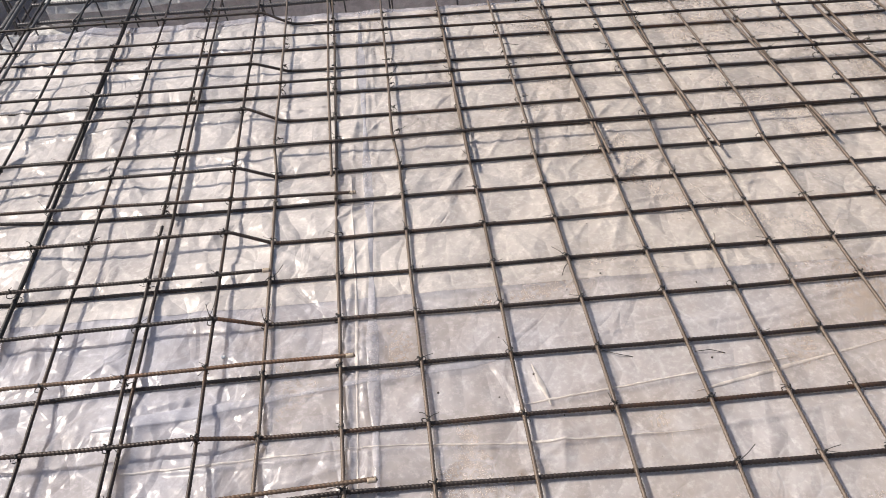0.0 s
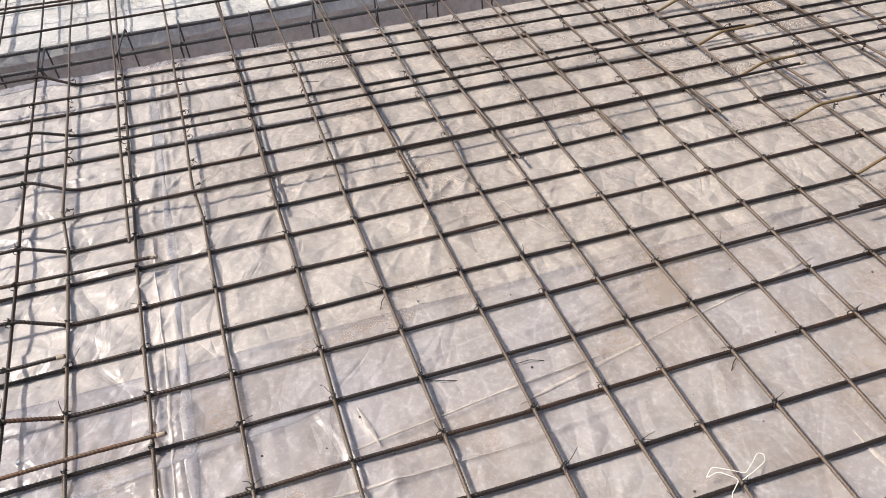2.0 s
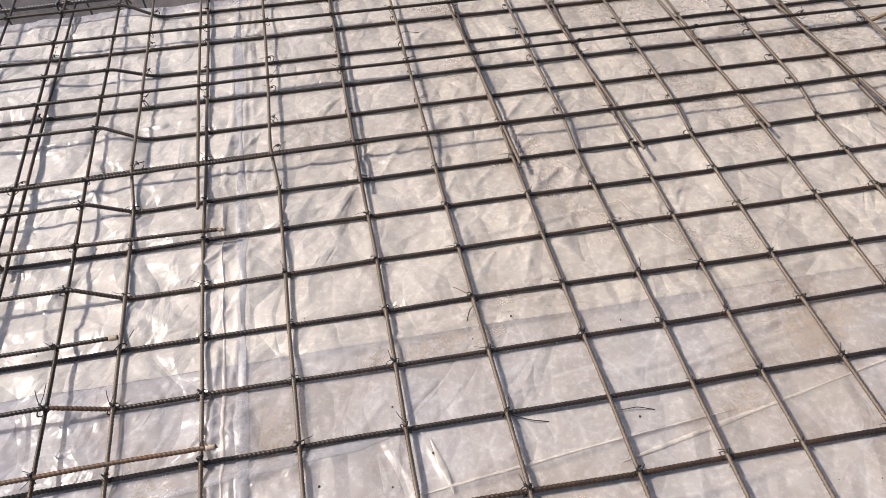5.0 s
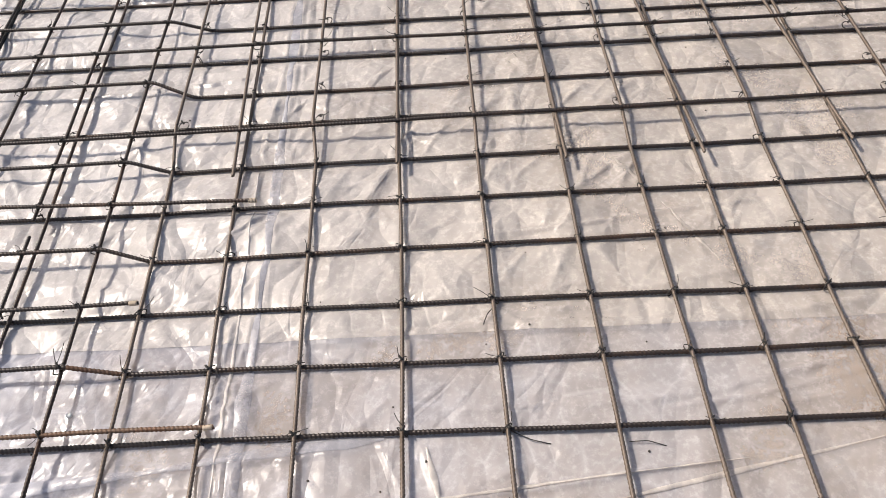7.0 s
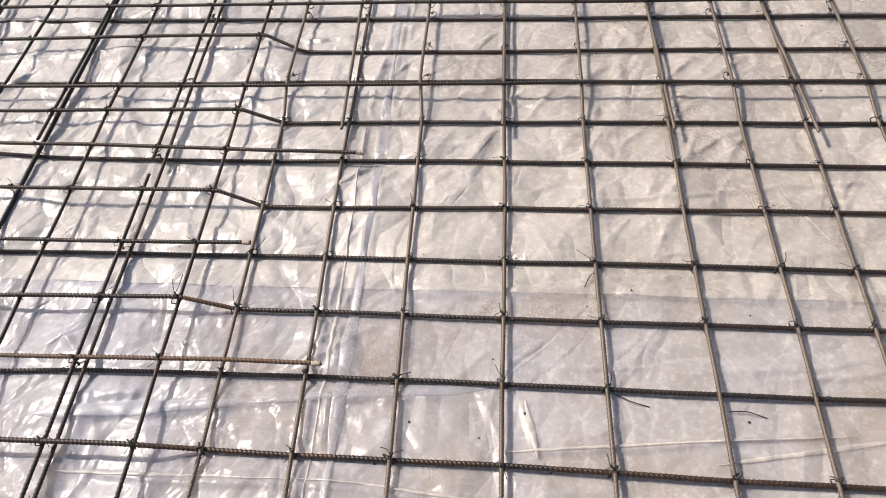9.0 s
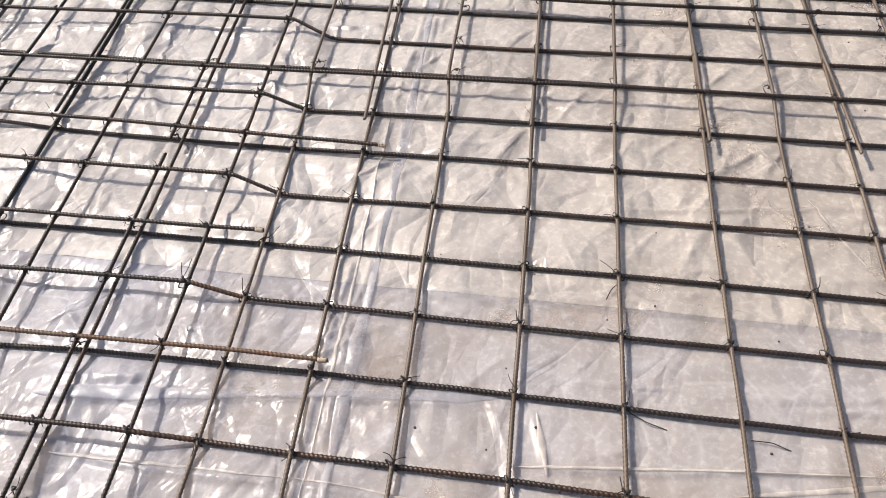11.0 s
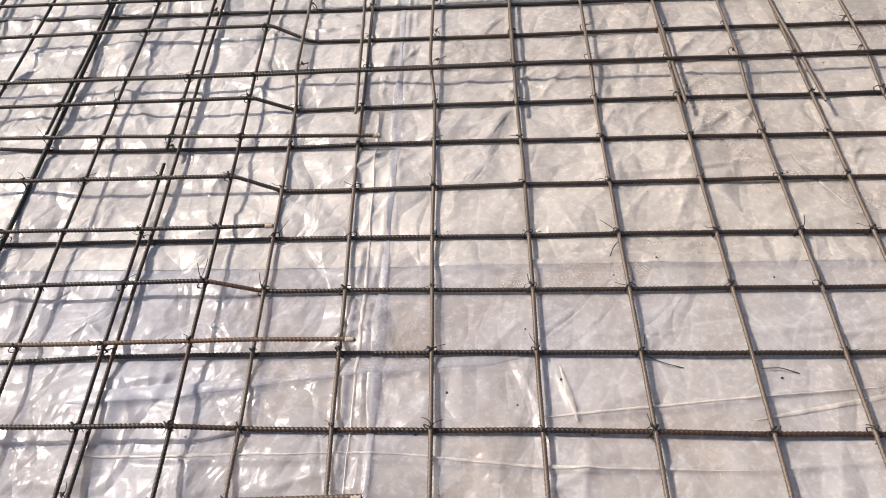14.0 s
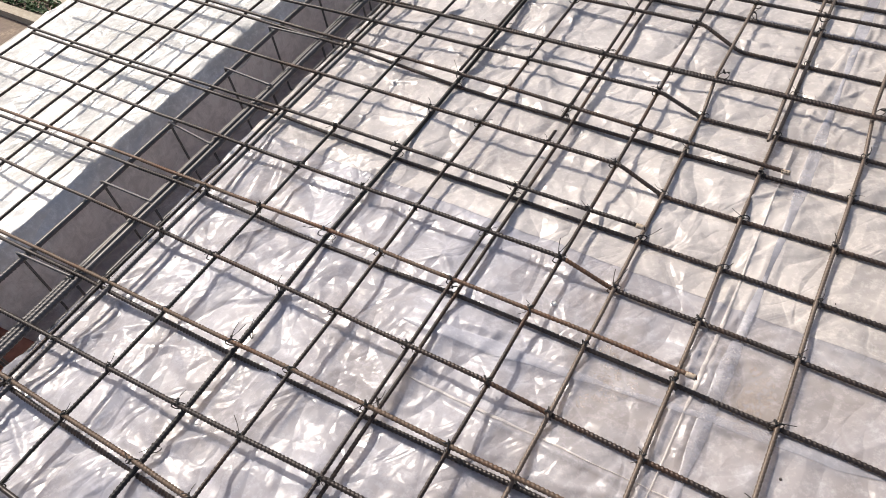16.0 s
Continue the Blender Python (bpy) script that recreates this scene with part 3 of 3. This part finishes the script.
row_bars, rod_bars = {}, {}
for k, (a, b, al, bl) in EVEN.items():
    lo, hi = CRANK_LOW + crank_x(a), CRANK_HIGH + crank_x(a)
    pts = [(XL, al + bl * XL, ZT), (hi - 0.03, al + bl * hi, ZT), (hi, al + bl * hi, ZT - 0.001), (lo, a + b * lo, ZB + 0.002), (lo + 0.04, a + b * lo, ZB), (XR, a + b * XR, ZB)]
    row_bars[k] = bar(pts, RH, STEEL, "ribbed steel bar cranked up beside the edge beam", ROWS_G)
    if k in (-2, 0, 2):
        rust_stretch(row_bars[k], hi + 0.005, lo + 0.004, STEEL_ORANGE)
for k, (a, b) in ODD.items():
    xe = 1.69 - 0.003 * k
    if k <= 5:        # over the edge beam the bottom bar climbs and lies beside the top rod
        ra, rb, _ = TOP_ROD[k]
        lead = [(XL + 0.12, ra + rb * XL - 0.012, ZT - 0.010), (-1.75, ra - rb * 1.75 - 0.012, ZT - 0.011), (-1.30, ra - rb * 1.30 - 0.010, ZB), (-0.90, ra - rb * 0.90 - 0.009, ZB), (-0.40, a - 0.40 * b, ZB)]
    else:
        lead = [(XL + 0.9, a + b * XL * 0.7, ZB)]
    pts = lead + [(xe, a + b * xe, ZB), (xe + 0.115, a + b * xe + 0.012, ZT - 0.002), (XR, a + b * XR + 0.015, ZT)]
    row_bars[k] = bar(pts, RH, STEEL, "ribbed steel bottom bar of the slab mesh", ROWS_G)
    rust_stretch(row_bars[k], xe, xe + 0.24, STEEL_OCHRE)
for k, (a, b, xe) in TOP_ROD.items():
    rusty = k <= 1
    sag = 0.010 if k == 1 else 0.002
    line = [(XL + 0.03 * (k % 4), a + b * XL, ZT), (-1.2, a + b * -1.2 + sag, ZT), (xe, a + b * xe - sag, ZT - 0.004)]
    rod_bars[k] = bar(line, RH * 0.96, STEEL_RUST if rusty else STEEL,
        "short rusty top bar over the edge beam" if rusty else "extra top bar laid over the slab mesh", "extra top bars")
    v, f = tube_mesh([(xe - 0.018, a + b * (xe - 0.018) - sag, ZT - 0.004), (xe + 0.001, a + b * xe - sag, ZT - 0.004)], RH * 1.12, 8, 0.004, 0, 0)
    tip = mesh_object("bar_tip", v - np.array(rod_bars[k].location), f, PALE_TIP, rod_bars[k], label="pale mortar-splashed cut end")
for y, xe in ((-0.31, 1.72), (-0.004, 1.557), (0.345, 1.95), (0.585, 1.641), (0.944, 1.649), (1.237, 1.602)):      # top rods from the opposite support
    bar([(xe, y, ZT), (XR, y - 0.05, ZT)], RH * 0.96, STEEL, "extra top bar laid over the slab mesh", "extra top bars")

# columns: x = a + b y; raised ones climb to the top layer past the seventh row
COLS = {"A": (-0.606, -0.062, True), "B": (-0.417, -0.064, False), "C": (-0.220, -0.056, True), "D": (0.000, -0.052, False), "E": (0.207, -0.052, True),
        "F": (0.422, -0.048, False), "G": (0.602, -0.054, True), "H": (0.754, -0.044, False), "I": (0.935, -0.058, True), "J": (1.133, -0.040, False),
        "K": (1.296, -0.035, True), "L": (1.487, -0.036, False), "M": (1.686, -0.046, True), "N": (1.855, -0.030, False), "O": (2.04, -0.03, True),
        "P": (2.23, -0.03, False), "Q": (2.42, -0.03, True), "R": (2.62, -0.03, False)}
ROD_FAR = {"B": -0.020, "D": 0.0, "F": -0.018, "H": -0.028, "J": -0.045, "L": -0.05, "N": -0.03, "P": -0.03, "R": -0.03}
ROD_X = {"B": -0.012, "D": -0.002, "F": 0.007, "H": 0.014, "J": 0.0, "L": 0.005, "N": 0.03, "P": 0.02, "R": 0.01}
YN, YF = -2.1, 4.6
column_bars = {}
for k, (a, b, raised) in COLS.items():
    x = lambda y: a + b * y
    if raised:
        jog = 0.012 if k in "AC" else -0.004
        pts = [(x(YN), YN, ZV), (x(0.615), 0.615, ZV), (x(0.76) - jog, 0.76, ZTV), (x(YF), YF, ZTV)]
    else:
        pts = [(x(YN), YN, ZV), (x(1.65), 1.65, ZV), (x(1.9), 1.9, ZTV), (x(YF), YF, ZTV)]
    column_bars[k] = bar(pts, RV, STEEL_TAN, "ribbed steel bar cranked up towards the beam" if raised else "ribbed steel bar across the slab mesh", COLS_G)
    if k in ROD_X:
        y0 = 0.552 + 0.01 * (ord(k) % 3)
        bar([(x(y0) + ROD_X[k], y0, ZTV), (x(1.3) + ROD_FAR[k], 1.3, ZTV), (x(YF) + ROD_FAR[k], YF - 0.4, ZTV)], RV, STEEL_TAN, "extra top bar ending beside the beam support", "extra top bars across")
LEFT_COLS = {"z": (-0.738, -0.062, STEEL, RV), "y": (-0.931, -0.066, STEEL, RV), "x": (-1.130, -0.064, STEEL, RV), "w": (-1.297, -0.067, STEEL_DARK, 0.0062),
             "v": (-1.512, -0.062, STEEL_DARK, RV), "u": (-1.700, -0.062, STEEL_BLUE, 0.006)}
for k, (a, b, mat, r) in LEFT_COLS.items():
    z = ZV + 0.004 if k in "w" else ZTV
    end = 0.378 if k == "y" else YF
    column_bars[k] = bar([(a + b * YN, YN, z), (a + b * end, end, z)], r, mat, "dark steel bar tied under the top bars", COLS_G)
for a, y0, y1, z in ((-0.913, YN, YF, ZV + 0.006), (-0.938, 0.43, YF, ZTV), (-1.301, 0.504, YF, ZTV), (-1.722, YN, YF, ZTV + 0.001)):
    bar([(a - 0.062 * y0, y0, z), (a - 0.062 * y1, y1, z)], RV, STEEL, "steel bar doubled beside another bar", COLS_G)
# side deck and far deck
for a in (-2.193, -2.395, -2.49, -2.715, -2.94):
    bar([(a - 0.06 * YN, YN, ZTV), (a - 0.06 * YF, YF, ZTV)], RV, STEEL, "steel bar over the side deck", "side deck bars", step=0.012, rib=0)
for y, b, z in ((2.12, 0.010, ZT), (2.345, -0.03, ZT), (2.50, -0.02, ZB), (2.66, -0.02, ZT), (2.84, -0.02, ZT), (3.02, -0.02, ZB), (3.2, -0.02, ZT), (3.4, -0.02, ZT)):
    bar([(XL, y + b * XL, z), (3.5, y + b * 3.5, z)], RH, STEEL, "steel bar over the far deck", "far deck bars", step=0.012, rib=0)


# ---- beam cages ----
def cage(name, start, direction, length, width, depth, spacing, lean, label, extra, first):
    """A beam cage lying along direction: corner bars and closed stirrups. Built at the origin along +x, then set in place."""
    root = new(name)
    zt = 0.0
    for y, z, r in [(0, zt, 0.008), (width, zt, 0.008), (0, zt - depth, 0.008), (width, zt - depth, 0.008)] + extra:
        bar([(0, y, z), (length, y + lean * length, z)], r, STEEL_BLUE, "", "", step=0.003, rib=0.13, name="long_bar", parent=root)
    g = 0.012
    loop = [(0, -g, zt + g), (0.012, width + g, zt + g), (0.016, width + g, zt - depth - g), (0, -g, zt - depth - g), (-0.006, -g, zt + g), (-0.004, 0.05, zt - 0.05)]
    v, f = tube_mesh(loop, 0.004, 5, 0.012, 0.02, 0)
    me = None
    n = int(length / spacing)
    rng = random.Random(4)
    for i in range(n):
        if me is None:
            ob = mesh_object("stirrup", v, f, STEEL_BLUE, root)
            me = ob.data
        else:
            ob = new("stirrup", me)
            ob.parent = root
        s = first + i * spacing + rng.uniform(-0.02, 0.02)
        ob.matrix_local = pose(s, lean * s, rng.uniform(-0.006, 0.006), rng.uniform(-3, 3), 0, rng.uniform(-7, 7))
    root.matrix_world = Matrix.Translation(start) @ Euler((0, 0, direction)).to_matrix().to_4x4()
    return tagged(root, label, "rebar cage")


cage("beam_cage", (-1.9, 1.79, 0.062), 0.0, 5.6, 0.185, 0.24, 0.272, 0.004, "grey steel beam cage with stirrups in the trench", [], 0.262)
cage("beam_cage", (-1.685, -2.1, 0.062), radians(90) + 0.07, 6.2, 0.19, 0.24, 0.262, 0.0, "grey steel beam cage with stirrups in the edge trench",
     [(-0.019, 0.002, 0.009), (0.020, -0.010, 0.008)], 0.20)


# ---- column starter bars at the trench corner ----
column = new("column_starter")
for x, y, top in ((-2.02, 1.985, 0.55), (-2.12, 1.95, 0.5)):
    bar([(x, y, TRENCH), (x, y, 0.1), (x - 0.01, y + 0.005, top)], 0.008, STEEL_BLUE, "", "", step=0.006, rib=0.25, name="starter_bar", parent=column)
tagged(column, "thick grey steel column starter bars rising from the trench corner", "rebar")


# ---- tie wires at the crossings ----
def tie_mesh(seed):
    rng = np.random.RandomState(seed)
    s = 1 if seed % 2 else -1
    loop = []
    for k in range(9):
        a = 2 * np.pi * k / 8
        loop.append((0.0105 * np.cos(a), s * 0.0105 * np.cos(a), 0.0115 * np.sin(a)))
    verts, faces = tube_mesh(loop, 0.0013, 4, 0.005, 0.004, 0)
    verts, faces = list(map(tuple, verts)), [list(f) for f in faces]
    for tail in range(2):
        ang = rng.uniform(0, 2 * np.pi)
        length = rng.uniform(0.010, 0.042)
        d = np.array([np.cos(ang), np.sin(ang), rng.uniform(-0.1, 0.55)])
        p0 = np.array([0.004 * s, -0.004, 0.009])
        bend = np.array([rng.uniform(-0.004, 0.004), rng.uniform(-0.004, 0.004), rng.uniform(-0.002, 0.004)])
        v, f = tube_mesh([p0, p0 + d * length * 0.5 + bend, p0 + d * length], 0.0008, 4, 0.006, 0.015, 0)
        base = len(verts)
        verts += list(map(tuple, v))
        faces += [[i + base for i in q] for q in f]
    knot, f = tube_mesh([(0.0, 0.003, 0.007), (0.004 * s, -0.003, 0.012), (0.008 * s, -0.005, 0.011)], 0.0024, 5, 0.003, 0.004, 0)
    base = len(verts)
    verts += list(map(tuple, knot))
    faces += [[i + base for i in q] for q in f]
    me = bpy.data.meshes.new("tie_wire")
    me.from_pydata(verts, [], faces)
    me.materials.append(WIRE)
    me.polygons.foreach_set("use_smooth", [True] * len(me.polygons))
    return me


TIES = [tie_mesh(k) for k in range(12)]
tie_rng = random.Random(8)


def tie(owner, x, y, z):
    ob = new("tie_wire", TIES[tie_rng.randrange(len(TIES))])
    ob.parent = owner
    s = tie_rng.uniform(0.85, 1.15)
    ob.matrix_local = Matrix.Translation(Vector((x, y, z)) - owner.location) @ pose(0, 0, 0, 0, 0, tie_rng.choice((0, 90, 180, 270)) + tie_rng.uniform(-12, 12)) @ Matrix.Diagonal((s, s, s, 1))


def crossing(row, col):
    y = row[0]
    for _ in range(4):
        x = col[0] + col[1] * y
        y = row[0] + row[1] * x
    return x, y


for k, col in COLS.items():
    raised = col[2]
    for n, row in list(EVEN.items()) + list(ODD.items()):
        x, y = crossing(row, col)
        if tie_rng.random() < 0.06:
            continue
        zc = ZTV if raised and y > 0.7 else ZV
        lower = ZT if n % 2 and x > 1.75 else ZB
        tie(column_bars[k] if (ord(k) + n) % 2 else row_bars[n], x, y, (zc + lower) / 2)
    for n in (9, 11):
        x, y = crossing(TOP_ROD[n], col)
        if x < TOP_ROD[n][2]:
            tie(rod_bars[n], x, y, (ZT + ZTV) / 2)
for k, col in LEFT_COLS.items():
    for n, row in EVEN.items():
        x, y = crossing(row[2:], col)
        tie(column_bars[k] if n % 4 else row_bars[n], x, y, (ZT + ZTV) / 2)
    for n, row in TOP_ROD.items():
        x, y = crossing(row, col)
        tie(rod_bars[n], x, y, (ZT + ZTV) / 2)
    for n, row in ODD.items():
        if k in "wy":
            x, y = crossing(row, col)
            tie(column_bars[k], x, y, (ZB + ZV) / 2)

# ---- small loose things ----
pts = [(0.0, 0.0, 0.0), (0.03, 0.02, 0.02), (0.055, 0.045, 0.028), (0.06, 0.075, 0.012), (0.045, 0.08, 0.008), (0.03, 0.05, 0.012), (0.005, 0.01, 0.016),
       (-0.03, 0.015, 0.016), (-0.075, 0.022, 0.010), (-0.09, -0.005, -0.004), (-0.06, 0.012, 0.008), (-0.01, -0.004, 0.008), (-0.03, -0.04, -0.012), (-0.02, -0.06, -0.02)]
v, f = tube_mesh(pts, 0.0013, 5, 0.004, 0.03, 0)
string = mesh_object("string", v, f, STRING)
string.matrix_world = pose(0.783, -0.636, 0.058, 0, 0, -25) @ Matrix.Diagonal((0.82, 0.82, 0.82, 1))
tagged(string, "short knotted white string tied round a bar crossing", "string")


def pebble(name, x, y, z, r, material, label, category):
    bm = bmesh.new()
    bmesh.ops.create_icosphere(bm, subdivisions=2, radius=r)
    for w in bm.verts:
        w.co *= 1 + 0.22 * noise.noise(w.co * 90 + Vector((x, y, 0)))
        w.co.z *= 0.7
    ob = part(name, bm, material)
    ob.location = (x, y, z)
    ob.data.polygons.foreach_set("use_smooth", [True] * len(ob.data.polygons))
    return tagged(ob, label, category)


pebble("pebble", -0.703, -0.102, film_top(-0.703, -0.102) + 0.004, 0.0065, PEBBLE, "small round white pebble lying on the film", "pebble")
rng = random.Random(3)
bm = bmesh.new()
for _ in range(90):
    x, y = rng.uniform(-0.9, 1.9), rng.uniform(-0.7, 1.2)
    r = rng.choice((0.0012, 0.0016, 0.0022, 0.003))
    bmesh.ops.create_icosphere(bm, subdivisions=1, radius=r, matrix=Matrix.Translation((x, y, film_top(x, y) + r * 0.3)))
tagged(part("grit", bm, GRIT), "dark grit specks scattered on the film", "grit", kind="stuff")
for k, (x, y, ang, length, bend) in enumerate(((0.175, 0.085, 60, 0.055, 0.004), (0.30, -0.19, 160, 0.075, 0.006), (0.52, -0.20, 172, 0.07, -0.004), (0.93, -0.37, 40, 0.05, 0.004), (0.13, 1.30, 20, 0.09, 0.03))):
    c, q = math.cos(radians(ang)), math.sin(radians(ang))
    v, f = tube_mesh([(0, 0, 0.0), (c * length * 0.5 - q * bend, q * length * 0.5 + c * bend, 0.006), (c * length, q * length, 0.002)], 0.0011, 4, 0.006, 0.02, 0)
    ob = mesh_object("wire_scrap", v, f, WIRE)
    ob.location = (x, y, film_top(x, y) + 0.001)
    tagged(ob, "thin offcut of dark tie wire on the film", "wire", "wire offcuts")

# ---- bricks at the foot of the edge trench ----
brick_mesh = None
for x, y, z, turn in ((-2.10, -0.80, TRENCH, 8), (-2.13, -1.02, TRENCH, -14), (-2.0, -0.93, TRENCH, 70)):
    if brick_mesh is None:
        bm = bmesh.new()
        box_bm(bm, -0.11, 0.11, -0.05, 0.05, 0.0, 0.07)
        bmesh.ops.bevel(bm, geom=bm.edges[:], offset=0.006, segments=2, affect="EDGES")
        ob = part("brick", bm, BRICK)
        brick_mesh = ob.data
    else:
        ob = new("brick", brick_mesh)
    ob.matrix_world = pose(x, y, z - 0.004, 0, 0, turn)
    tagged(ob, "red clay brick lying on the trench bottom", "brick", "trench bricks")
